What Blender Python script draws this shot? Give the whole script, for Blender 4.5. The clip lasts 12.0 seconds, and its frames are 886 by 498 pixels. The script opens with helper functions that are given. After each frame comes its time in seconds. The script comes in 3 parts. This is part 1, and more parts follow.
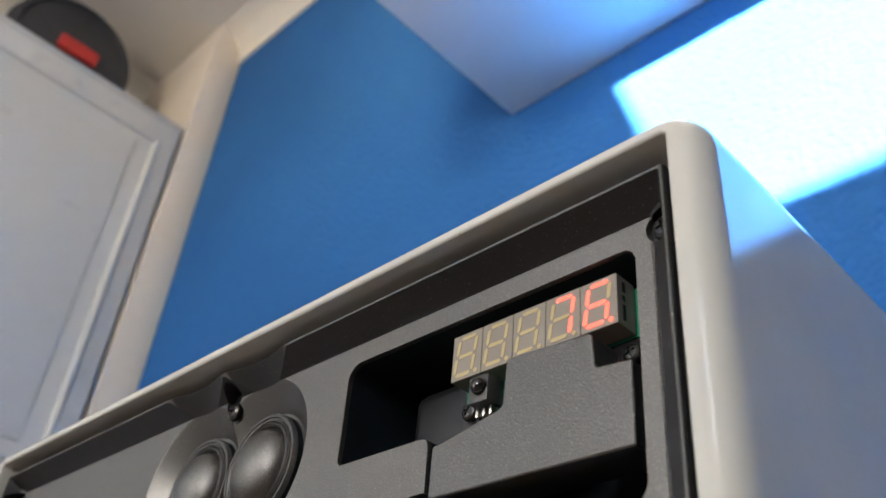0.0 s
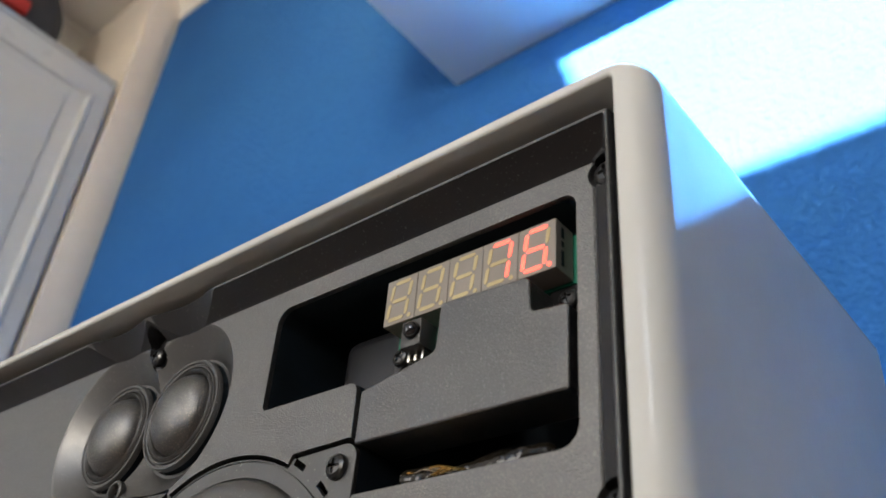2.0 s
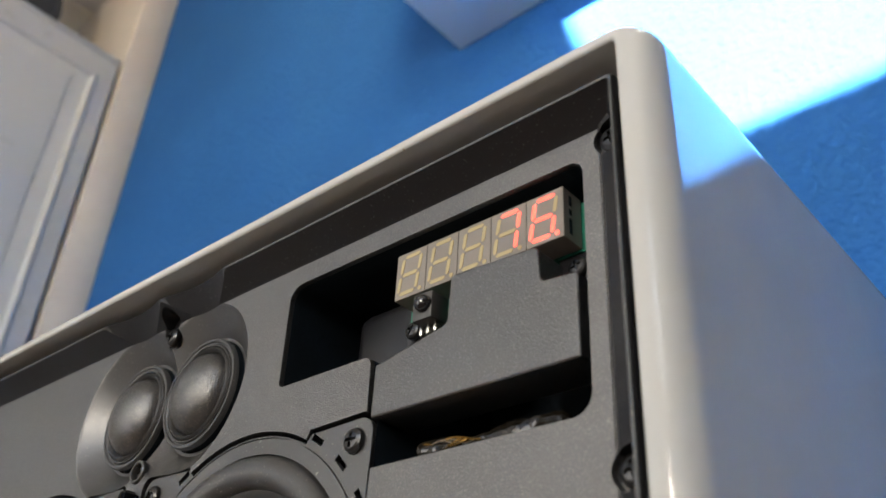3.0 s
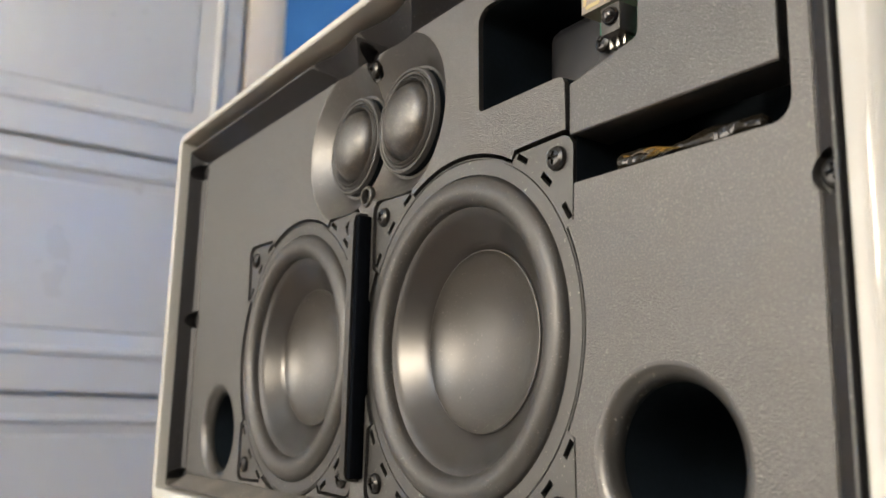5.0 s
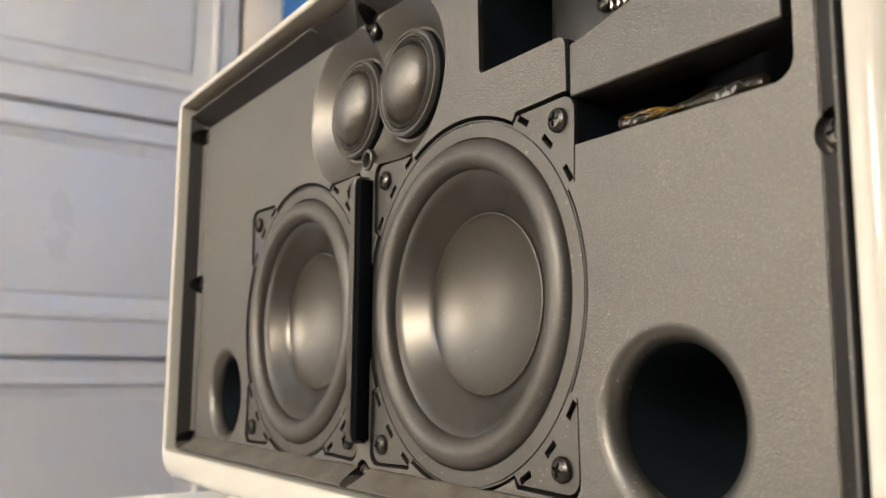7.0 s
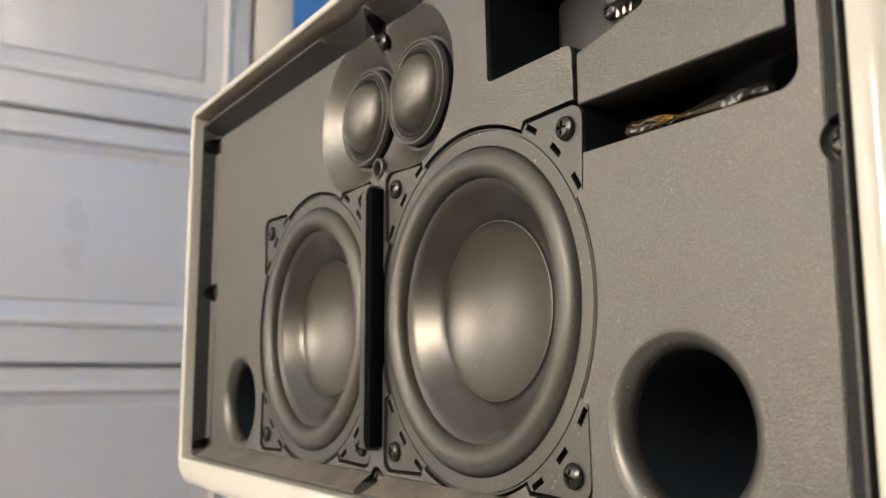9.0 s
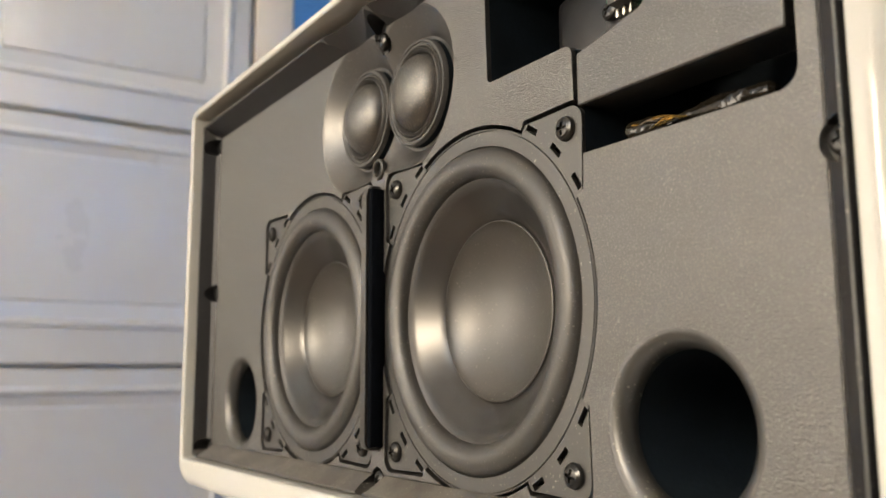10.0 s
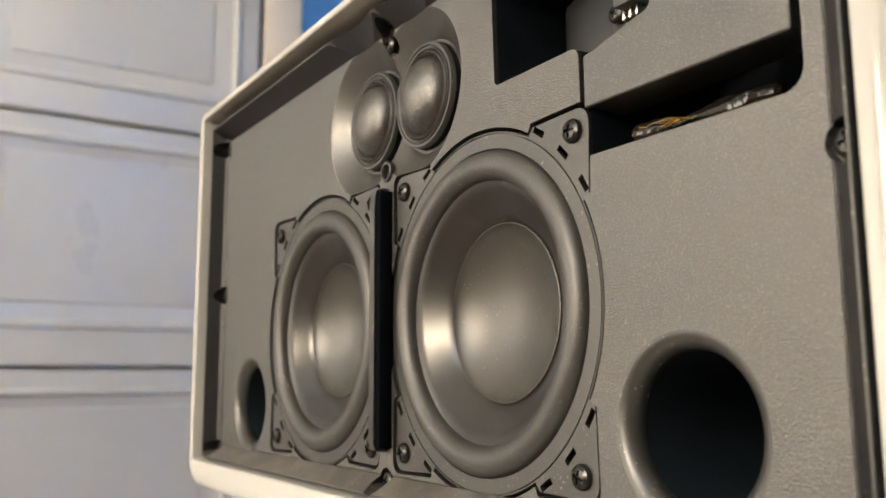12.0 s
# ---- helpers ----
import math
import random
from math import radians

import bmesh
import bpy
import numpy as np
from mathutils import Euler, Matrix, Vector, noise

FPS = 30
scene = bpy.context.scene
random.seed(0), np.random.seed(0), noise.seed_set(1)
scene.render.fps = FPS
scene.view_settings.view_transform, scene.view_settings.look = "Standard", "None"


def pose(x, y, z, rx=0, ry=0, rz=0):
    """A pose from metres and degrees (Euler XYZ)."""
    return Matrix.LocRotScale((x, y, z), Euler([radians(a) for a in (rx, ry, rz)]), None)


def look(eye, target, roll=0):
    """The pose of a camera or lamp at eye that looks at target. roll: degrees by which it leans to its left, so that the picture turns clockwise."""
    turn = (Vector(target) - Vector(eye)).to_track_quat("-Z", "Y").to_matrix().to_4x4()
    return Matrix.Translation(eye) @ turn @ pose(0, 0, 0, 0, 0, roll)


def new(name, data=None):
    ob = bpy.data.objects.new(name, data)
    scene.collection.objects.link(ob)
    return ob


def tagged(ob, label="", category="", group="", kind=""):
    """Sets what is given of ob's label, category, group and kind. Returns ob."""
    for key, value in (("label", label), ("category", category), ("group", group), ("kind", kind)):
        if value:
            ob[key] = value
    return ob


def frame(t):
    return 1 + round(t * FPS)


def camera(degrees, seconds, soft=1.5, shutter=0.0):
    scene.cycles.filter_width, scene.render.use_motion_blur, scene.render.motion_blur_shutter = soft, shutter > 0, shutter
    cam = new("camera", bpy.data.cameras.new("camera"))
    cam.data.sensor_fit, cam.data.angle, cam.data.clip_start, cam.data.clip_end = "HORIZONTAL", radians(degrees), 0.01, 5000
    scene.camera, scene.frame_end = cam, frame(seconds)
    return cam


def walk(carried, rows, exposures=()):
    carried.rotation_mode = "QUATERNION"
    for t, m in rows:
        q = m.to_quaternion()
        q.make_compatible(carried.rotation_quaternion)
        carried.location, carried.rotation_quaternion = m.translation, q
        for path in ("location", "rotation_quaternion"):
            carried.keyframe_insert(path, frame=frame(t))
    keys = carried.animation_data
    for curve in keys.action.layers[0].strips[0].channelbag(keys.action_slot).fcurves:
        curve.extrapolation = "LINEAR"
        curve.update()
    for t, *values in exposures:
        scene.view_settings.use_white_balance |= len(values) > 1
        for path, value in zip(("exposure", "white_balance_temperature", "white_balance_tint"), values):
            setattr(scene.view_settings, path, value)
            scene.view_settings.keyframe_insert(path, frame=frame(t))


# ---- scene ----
# ---- camera ----
PATH = [
    (0, 0.2419, -0.1365, -0.0253, 125.81, -4.69, 43.95),
    (0.5, 0.2370, -0.1310, -0.0271, 125.45, -5.25, 40.87),
    (1, 0.2349, -0.1292, -0.0292, 124.87, -5.13, 39.44),
    (1.5, 0.2351, -0.1289, -0.0286, 124.46, -4.58, 39.20),
    (2, 0.2361, -0.1292, -0.0283, 124.51, -4.26, 39.30),
    (2.5, 0.2370, -0.1294, -0.0271, 123.83, -3.65, 39.90),
    (2.7, 0.2370, -0.1293, -0.0274, 123.75, -3.36, 39.98),
    (4.3, 0.2474, -0.1394, -0.0228, 106.48, -1.31, 52.47),
    (4.5, 0.2497, -0.1412, -0.0262, 105.07, -1.97, 53.72),
    (5, 0.2459, -0.1368, -0.0209, 100.86, -1.17, 55.61),
    (5.5, 0.2432, -0.1347, -0.0198, 98.26, -0.58, 55.47),
    (6, 0.2448, -0.1355, -0.0194, 97.66, -0.48, 55.42),
    (6.5, 0.2453, -0.1363, -0.0219, 98.29, -1.10, 55.56),
    (7, 0.2465, -0.1365, -0.0196, 98.14, -0.38, 56.02),
    (7.5, 0.2477, -0.1374, -0.0196, 98.32, -0.26, 56.35),
    (9.5, 0.2486, -0.1369, -0.0183, 98.34, 0.22, 57.04),
    (10, 0.2488, -0.1372, -0.0185, 98.36, 0.26, 57.00),
    (10.5, 0.2491, -0.1375, -0.0188, 98.37, 0.14, 57.09),
    (11, 0.2492, -0.1378, -0.0195, 98.45, -0.17, 57.26),
    (11.5, 0.2496, -0.1376, -0.0185, 98.39, 0.15, 57.47),
    (12, 0.2499, -0.1376, -0.0184, 98.43, 0.29, 57.58),
]
cam = camera(53.74, 12.0, soft=1.6)
cam.data.dof.use_dof, cam.data.dof.focus_distance, cam.data.dof.aperture_fstop = True, 0.23, 20.0
EXPOSURES = [(0.0, 4.75, 5650, 10), (2.7, 4.72, 5650, 10), (4.3, 5.12, 5950, 10), (5.0, 5.25, 6150, 10), (6.0, 5.32, 6600, 10), (12.0, 5.30, 6600, 10)]
walk(cam, [(t, pose(x, y, z, rx, ry, rz)) for t, x, y, z, rx, ry, rz in PATH], EXPOSURES)

# ---- light ----
SUN_WAY = Vector((-0.065, 0.35, -0.055)).normalized()
SKY_LOW = math.asin(-SUN_WAY.z)
world = bpy.data.worlds.new("sky")
scene.world = world
world.use_nodes = True
sky = world.node_tree.nodes.new("ShaderNodeTexSky")
sky.sky_type, sky.sun_disc = "NISHITA", False
sky.sun_elevation = SKY_LOW
sky.sun_rotation = math.atan2(-SUN_WAY.x, -SUN_WAY.y)
back = world.node_tree.nodes["Background"]
back.inputs[1].default_value = 0.05
world.node_tree.links.new(sky.outputs[0], back.inputs[0])

sun = new("sun", bpy.data.lights.new("sun", "SUN"))
sun.data.energy, sun.data.angle, sun.data.color = 4.2, radians(0.6), (1.0, 0.90, 0.76)
sun.rotation_mode = "QUATERNION"
sun.rotation_quaternion = SUN_WAY.to_track_quat("-Z", "Y")

# window in the wall behind the camera: x from, x to, z from, z to
BACK_Y, WIN = -2.2, (0.33, 1.00, 0.985, 1.72)


# An area lamp in the plane of the wall behind the camera.
def window_light(name, x0, x1, z0, z1, watts, colour):
    lamp = new(name, bpy.data.lights.new(name, "AREA"))
    lamp.data.shape, lamp.data.size, lamp.data.size_y = "RECTANGLE", x1 - x0, z1 - z0
    lamp.data.energy, lamp.data.color = watts, colour
    lamp.matrix_world = look(((x0 + x1) / 2, BACK_Y + 0.01, (z0 + z1) / 2), ((x0 + x1) / 2, 0, (z0 + z1) / 2))
    return lamp


window_light("window_light", *WIN, 0.175, (0.82, 0.91, 1.0))
# Fill lamps, added to brighten the baffle; no such sources are known.
window_light("low_fill_light", 0.12, 0.58, 0.32, 0.74, 1.38, (1.0, 0.835, 0.62))
window_light("side_fill_light", -1.74, -0.75, -0.30, 0.80, 0.66, (1.0, 0.88, 0.73))
window_light("upper_fill_light", -1.74, -0.75, 0.84, 1.68, 0.10, (0.70, 0.85, 1.0))


# ---- materials ----
def mat(name, colour, rough=0.5, metal=0.0, vary=0.1, scale=20.0, bump=0.0, bump_scale=300.0, spec=0.5, coat=0.0,
        specks=0.0, speck_scale=900.0, emit=None, strength=0.0, ior=1.5, weave=0.0, glint=None):
    """Colour with broad and fine variation, roughness variation, relief and, where given, pale dust specks and painted
    glints. Scales are per metre.
    """
    m = bpy.data.materials.new(name)
    m.use_nodes = True
    nt = m.node_tree
    b = nt.nodes["Principled BSDF"]
    b.inputs["Roughness"].default_value, b.inputs["Metallic"].default_value = rough, metal
    b.inputs["Specular IOR Level"].default_value, b.inputs["IOR"].default_value = spec, ior
    b.inputs["Coat Weight"].default_value, b.inputs["Coat Roughness"].default_value = coat, 0.04
    co = nt.nodes.new("ShaderNodeTexCoord").outputs["Object"]

    def tex(s, detail=4.0, kind="ShaderNodeTexNoise"):
        n = nt.nodes.new(kind)
        n.inputs["Scale"].default_value = s
        if kind == "ShaderNodeTexNoise":
            n.inputs["Detail"].default_value = detail
        nt.links.new(co, n.inputs["Vector"])
        return n

    def blend(fac, a, c):
        x = nt.nodes.new("ShaderNodeMix")
        x.data_type = "RGBA"
        nt.links.new(fac, x.inputs["Factor"])
        for sock, v in ((x.inputs[6], a), (x.inputs[7], c)):
            if isinstance(v, tuple):
                sock.default_value = (*v, 1)
            else:
                nt.links.new(v, sock)
        return x.outputs[2]

    def remap(value, a, c, lo, hi):
        r = nt.nodes.new("ShaderNodeMapRange")
        for k, v in zip(("From Min", "From Max", "To Min", "To Max"), (a, c, lo, hi)):
            r.inputs[k].default_value = v
        nt.links.new(value, r.inputs["Value"])
        return r.outputs[0]

    dark = tuple(c * (1 - vary) for c in colour)
    lite = tuple(min(1, c * (1 + vary)) for c in colour)
    broad, fine = tex(scale), tex(scale * 14, 6)
    tone = blend(remap(broad.outputs[0], 0.35, 0.65, 0, 1), dark, lite)
    tone = blend(remap(fine.outputs[0], 0.4, 0.75, 0, 0.5), tone, dark)
    if specks:
        dust = tex(speck_scale, 1.0)
        veil = tex(scale * 1.7, 3)
        both = nt.nodes.new("ShaderNodeMath")
        both.operation = "MULTIPLY"
        nt.links.new(remap(dust.outputs[0], 0.69, 0.73, 0, specks), both.inputs[0])
        nt.links.new(remap(veil.outputs[0], 0.4, 0.65, 0.1, 1), both.inputs[1])
        tone = blend(both.outputs[0], tone, (0.5, 0.47, 0.42))
    # Sparkle on the grain tops, painted pale into the base colour.
    if glint:
        tone = blend(remap(tex(bump_scale, 2).outputs[0], 0.57, 0.66, 0, 1), tone, glint)
    nt.links.new(tone, b.inputs["Base Color"])
    nt.links.new(remap(fine.outputs[0], 0.3, 0.7, max(0.02, rough - 0.03), min(1, rough + 0.03)), b.inputs["Roughness"])
    if bump:
        n = nt.nodes.new("ShaderNodeBump")
        n.inputs["Distance"].default_value = bump
        n.inputs["Strength"].default_value = 1.0
        height = tex(bump_scale, 2).outputs[0]
        if weave:
            threads = []
            for way in ("X", "Z"):
                w = tex(weave, kind="ShaderNodeTexWave")
                w.bands_direction = way
                w.inputs["Distortion"].default_value = 0.6
                threads.append(w.outputs["Fac"])
            both = nt.nodes.new("ShaderNodeMath")
            both.operation = "MULTIPLY_ADD"
            nt.links.new(threads[0], both.inputs[0])
            nt.links.new(threads[1], both.inputs[1])
            nt.links.new(height, both.inputs[2])
            height = both.outputs[0]
        nt.links.new(height, n.inputs["Height"])
        nt.links.new(n.outputs[0], b.inputs["Normal"])
    if emit:
        b.inputs["Emission Color"].default_value, b.inputs["Emission Strength"].default_value = (*emit, 1), strength
    return m


BLUE = mat("blue_wallpaper", (0.031, 0.125, 0.37), 0.8, vary=0.06, scale=3, bump=0.006, bump_scale=120, spec=0.12)
CREAM = mat("cream_wall_paint", (0.72, 0.66, 0.58), 0.8, vary=0.04, scale=4, bump=0.0006, bump_scale=200)
CEIL = mat("ceiling_paint", (0.74, 0.69, 0.62), 0.85, vary=0.03, scale=3, bump=0.0004, bump_scale=150)
TRIM = mat("white_trim_paint", (0.76, 0.72, 0.64), 0.4, vary=0.03, scale=6)
CARCASS = mat("white_wardrobe_paint", (0.56, 0.56, 0.55), 0.30, vary=0.008, scale=0.8, bump=0.0001, bump_scale=25)
SHELF = mat("white_shelf_paint", (0.75, 0.75, 0.74), 0.45, vary=0.03, scale=6)
# For unseen walls: made-up dark tone that keeps bounced light low.
DIM_WALL = mat("dim_unseen_wall", (0.34, 0.31, 0.27), 0.8, vary=0.04, scale=4)
FLOOR = mat("dark_oak_floor", (0.14, 0.09, 0.055), 0.45, vary=0.25, scale=6)
SHELL = mat("white_gloss_lacquer", (0.475, 0.48, 0.46), 0.07, vary=0.025, scale=30, spec=0.3, ior=1.4, bump=0.00002, bump_scale=700)
PANEL = mat("grained_black_plastic", (0.006, 0.006, 0.006), 0.42, vary=0.12, scale=30, spec=1.0, ior=1.70, bump=0.00030, bump_scale=2300, glint=(0.095, 0.090, 0.082), specks=0.25, speck_scale=1500)
DISH = mat("satin_black_dish", (0.013, 0.0125, 0.012), 0.44, vary=0.12, scale=40, spec=1.0, ior=1.6, bump=0.00002, bump_scale=1500, specks=0.3, speck_scale=1600)
SMOOTH = mat("smooth_black_plastic", (0.007, 0.007, 0.008), 0.36, vary=0.1, scale=15, spec=0.4, bump=0.00001, bump_scale=1800, specks=0.12, speck_scale=1500)
# Dust, plus the brightness of the upward slope put into the base colour.
DUSTY_LIT = mat("dusty_lit_black_plastic", (0.085, 0.080, 0.072), 0.5, vary=0.35, scale=90, spec=0.6, bump=0.00002, bump_scale=2500, specks=0.6, speck_scale=1300)
COVER = mat("satin_black_cover", (0.015, 0.015, 0.015), 0.40, vary=0.1, scale=60, spec=1.0, ior=1.58, bump=0.00014, bump_scale=2300, glint=(0.080, 0.080, 0.080), specks=0.3, speck_scale=2000)
FRAME = mat("satin_black_frame", (0.016, 0.016, 0.015), 0.42, spec=1.0, ior=1.55, vary=0.15, scale=60, bump=0.000012, bump_scale=2200, specks=0.5, speck_scale=1300)
RUBBER = mat("dark_rubber", (0.018, 0.0175, 0.017), 0.50, spec=0.9, ior=1.55, vary=0.12, scale=60, specks=0.3, speck_scale=1400)
CONE = mat("black_polished_cone", (0.026, 0.025, 0.024), 0.31, vary=0.03, scale=300, metal=0.25, spec=0.75)
CAP = mat("matte_dust_cap", (0.032, 0.030, 0.027), 0.44, spec=0.9, ior=1.55, vary=0.08, scale=60, specks=0.3, speck_scale=1500)
SILK = mat("woven_silk_dome", (0.014, 0.0135, 0.013), 0.33, vary=0.15, scale=120, spec=1.0, ior=1.6, bump=0.00005, bump_scale=1900, glint=(0.095, 0.080, 0.062), weave=640, specks=0.3, speck_scale=1700)
# Blue-black: shade of recesses and ports put into the colour; also print bars.
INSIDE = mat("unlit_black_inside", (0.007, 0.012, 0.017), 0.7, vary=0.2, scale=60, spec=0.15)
STEEL = mat("black_screw_steel", (0.05, 0.05, 0.05), 0.3, metal=0.9, vary=0.2, scale=300)
SILVER = mat("tinned_leads", (0.7, 0.68, 0.62), 0.25, metal=1.0, vary=0.15, scale=400)
PCB = mat("green_circuit_board", (0.008, 0.13, 0.075), 0.35, vary=0.2, scale=200)
FACE = mat("grey_digit_face", (0.21, 0.19, 0.165), 0.55, vary=0.06, scale=100)
SIDE = mat("grey_digit_body", (0.15, 0.145, 0.135), 0.5, vary=0.08, scale=100)
UNLIT = mat("unlit_amber_segment", (0.42, 0.34, 0.17), 0.4, vary=0.06, scale=200)
LIT = mat("lit_red_segment", (0.6, 0.07, 0.035), 0.4, vary=0.02, scale=200, emit=(1.0, 0.085, 0.045), strength=0.11)
GLUE = mat("clear_glossy_wrap", (0.012, 0.010, 0.007), 0.10, vary=0.5, scale=150, spec=0.6, bump=0.0004, bump_scale=260)
GOLD = mat("golden_wire", (0.65, 0.43, 0.12), 0.25, metal=0.9, vary=0.25, scale=300)
DARK = mat("dark_grey_plastic", (0.04, 0.042, 0.048), 0.6, vary=0.2, scale=12)
RED = mat("red_plastic", (0.6, 0.04, 0.03), 0.45, vary=0.15, scale=20)


# ---- building helpers ----
def empty(name, **tags):
    ob = new(name)
    ob.empty_display_size = 0.05
    return tagged(ob, **tags)


def link(name, bm, material, parent=None, label="", smooth=False, **tags):
    bmesh.ops.recalc_face_normals(bm, faces=bm.faces)
    me = bpy.data.meshes.new(name)
    bm.to_mesh(me)
    bm.free()
    me.materials.append(material)
    if smooth:
        me.shade_smooth()
        me.set_sharp_from_angle(angle=radians(38))
    ob = new(name, me)
    if parent:
        ob.parent = parent
    return tagged(ob, label, **tags)


def part(name, bm, material, parent, label="", smooth=True):
    return link(name, bm, material, parent, label, smooth)


def share(name, source, parent, m):
    """Another part on the same mesh."""
    ob = new(name, source.data)
    ob.parent = parent
    ob.matrix_basis = m
    if "label" in source:
        ob["label"] = source["label"]
    return ob


def box(x0, x1, y0, y1, z0, z1, bevel=0.0, seg=2, bm=None):
    bm = bm or bmesh.new()
    vs = bmesh.ops.create_cube(bm, size=1)["verts"]
    bmesh.ops.scale(bm, verts=vs, vec=(x1 - x0, y1 - y0, z1 - z0))
    bmesh.ops.translate(bm, verts=vs, vec=((x0 + x1) / 2, (y0 + y1) / 2, (z0 + z1) / 2))
    if bevel:
        es = list({e for v in vs for e in v.link_edges})
        bmesh.ops.bevel(bm, geom=es, offset=bevel, segments=seg, affect="EDGES", profile=0.5)
    return bm


def arc(cx, cz, r, a0, a1, n):
    return [(cx + r * math.cos(radians(a0 + (a1 - a0) * i / n)), cz + r * math.sin(radians(a0 + (a1 - a0) * i / n))) for i in range(n + 1)]


def rounded(points, radii, n=5):
    """A polygon with rounded corners."""
    out, k = [], len(points)
    for i in range(k):
        p, a, b = (Vector(points[j % k]) for j in (i, i - 1, i + 1))
        r = radii[i] if isinstance(radii, (list, tuple)) else radii
        if r <= 0:
            out.append(tuple(p))
            continue
        u, w = (a - p).normalized(), (b - p).normalized()
        half = u.angle(w) / 2
        d = r / math.tan(half)
        s, e = p + u * d, p + w * d
        c = p + (u + w).normalized() * (r / math.sin(half))
        for j in range(n + 1):
            q = s.lerp(e, j / n) - c
            out.append(tuple(c + q.normalized() * r))
    return out


def prism(points, y0, y1, bm=None):
    bm = bm or bmesh.new()
    a = [bm.verts.new((x, y0, z)) for x, z in points]
    b = [bm.verts.new((x, y1, z)) for x, z in points]
    bm.faces.new(a)
    bm.faces.new(b[::-1])
    for i in range(len(a)):
        j = (i + 1) % len(a)
        bm.faces.new((a[i], b[i], b[j], a[j]))
    return bm


def loops(rows, closed=False, cap=True):
    """Rows of equally many points, joined by quads."""
    bm = bmesh.new()
    vs = [[bm.verts.new(p) for p in row] for row in rows]
    k = len(rows[0])
    pairs = list(zip(vs, vs[1:])) + ([(vs[-1], vs[0])] if closed else [])
    for a, b in pairs:
        for i in range(k):
            j = (i + 1) % k
            bm.faces.new((a[i], a[j], b[j], b[i]))
    if cap and not closed:
        bm.faces.new(vs[0][::-1])
        bm.faces.new(vs[-1])
    return bm


def frame_outline(x0, x1, z0, z1, r, y, n=6, low=0.0):
    """A rectangle with round corners at depth y; low: a radius of its own for the lower corners."""
    b = low or r
    pts = arc(x1 - r, z1 - r, r, 0, 90, n) + arc(x0 + r, z1 - r, r, 90, 180, n) + arc(x0 + b, z0 + b, b, 180, 270, n) + arc(x1 - b, z0 + b, b, 270, 360, n)
    return [(x, y, z) for x, z in pts]


def lathe(profile, cx, cz, n=96, cap=False, solid=False):
    """Turned about an axis along y: pairs of radius and y."""
    rows = [[(cx + r * math.cos(2 * math.pi * i / n), y, cz + r * math.sin(2 * math.pi * i / n)) for i in range(n)] for r, y in profile]
    return loops(rows, closed=solid, cap=cap)


def dome(profile, cx, cz, n=96):
    """The same, closed at its last pair by one middle point."""
    bm = lathe(profile[:-1], cx, cz, n)
    bm.verts.ensure_lookup_table()
    last = [bm.verts[i] for i in range((len(profile) - 2) * n, (len(profile) - 1) * n)]
    tip = bm.verts.new((cx, profile[-1][1], cz))
    for i in range(n):
        bm.faces.new((last[i], last[(i + 1) % n], tip))
    return bm


def cut(ob, cutters):
    """Take the cutters' solids out of ob for good."""
    joined = bpy.data.meshes.new("cutter")
    big = bmesh.new()
    for c in cutters:
        bmesh.ops.recalc_face_normals(c, faces=c.faces)
        tmp = bpy.data.meshes.new("tmp")
        c.to_mesh(tmp)
        c.free()
        big.from_mesh(tmp)
        bpy.data.meshes.remove(tmp)
    big.to_mesh(joined)
    big.free()
    tool = new("cutter", joined)
    mod = ob.modifiers.new("cut", "BOOLEAN")
    mod.operation, mod.solver, mod.object, mod.use_self = "DIFFERENCE", "EXACT", tool, True
    bpy.context.view_layer.update()
    me = bpy.data.meshes.new_from_object(ob.evaluated_get(bpy.context.evaluated_depsgraph_get()))
    ob.modifiers.clear()
    ob.data = me
    bpy.data.objects.remove(tool)
    me.shade_smooth()
    me.set_sharp_from_angle(angle=radians(14))
    return ob


# ---- the room ----
WALL_Y, CEIL_Z, FLOOR_Z, LEFT_X, RIGHT_X = 0.55, 1.80, -0.85, -1.80, 4.2
link("wall_north", box(-1.378, RIGHT_X, WALL_Y, WALL_Y + 0.1, FLOOR_Z, CEIL_Z), BLUE, label="blue textured wallpapered wall", kind="structure")
link("wall_north_end", box(LEFT_X, -1.381, WALL_Y + 0.003, WALL_Y + 0.1, FLOOR_Z, CEIL_Z), CREAM, label="cream painted end of the wall", kind="structure")
link("wall_west", box(LEFT_X - 0.1, LEFT_X, BACK_Y - 0.1, WALL_Y + 0.1, FLOOR_Z, CEIL_Z), CREAM, label="cream painted wall behind the wardrobe", kind="structure")
link("wall_east", box(RIGHT_X, RIGHT_X + 0.1, BACK_Y - 0.1, WALL_Y + 0.1, FLOOR_Z, CEIL_Z), DIM_WALL, label="unseen wall, toned dark to cut bounced light", kind="structure")
south = link("wall_south", box(LEFT_X, RIGHT_X, BACK_Y - 0.1, BACK_Y, FLOOR_Z, CEIL_Z), DIM_WALL, label="unseen window wall, toned dark to cut bounced light", kind="structure")
# Openings are unseen; the left one is added for the fill lamps.
cut(south, [box(-0.60, 1.42, BACK_Y - 0.2, BACK_Y + 0.1, 0.18, WIN[3]), box(-1.76, -0.70, BACK_Y - 0.2, BACK_Y + 0.1, -0.32, WIN[3])])
# Unseen opaque panels, added to shape the sun patch on the blue wall.
blind = empty("sun_blocker", label="unseen pale panels added to shape the sun patch", category="blind")
BLOCKER = mat("pale_blocker", (0.7, 0.62, 0.5), 0.8, vary=0.05, scale=20)
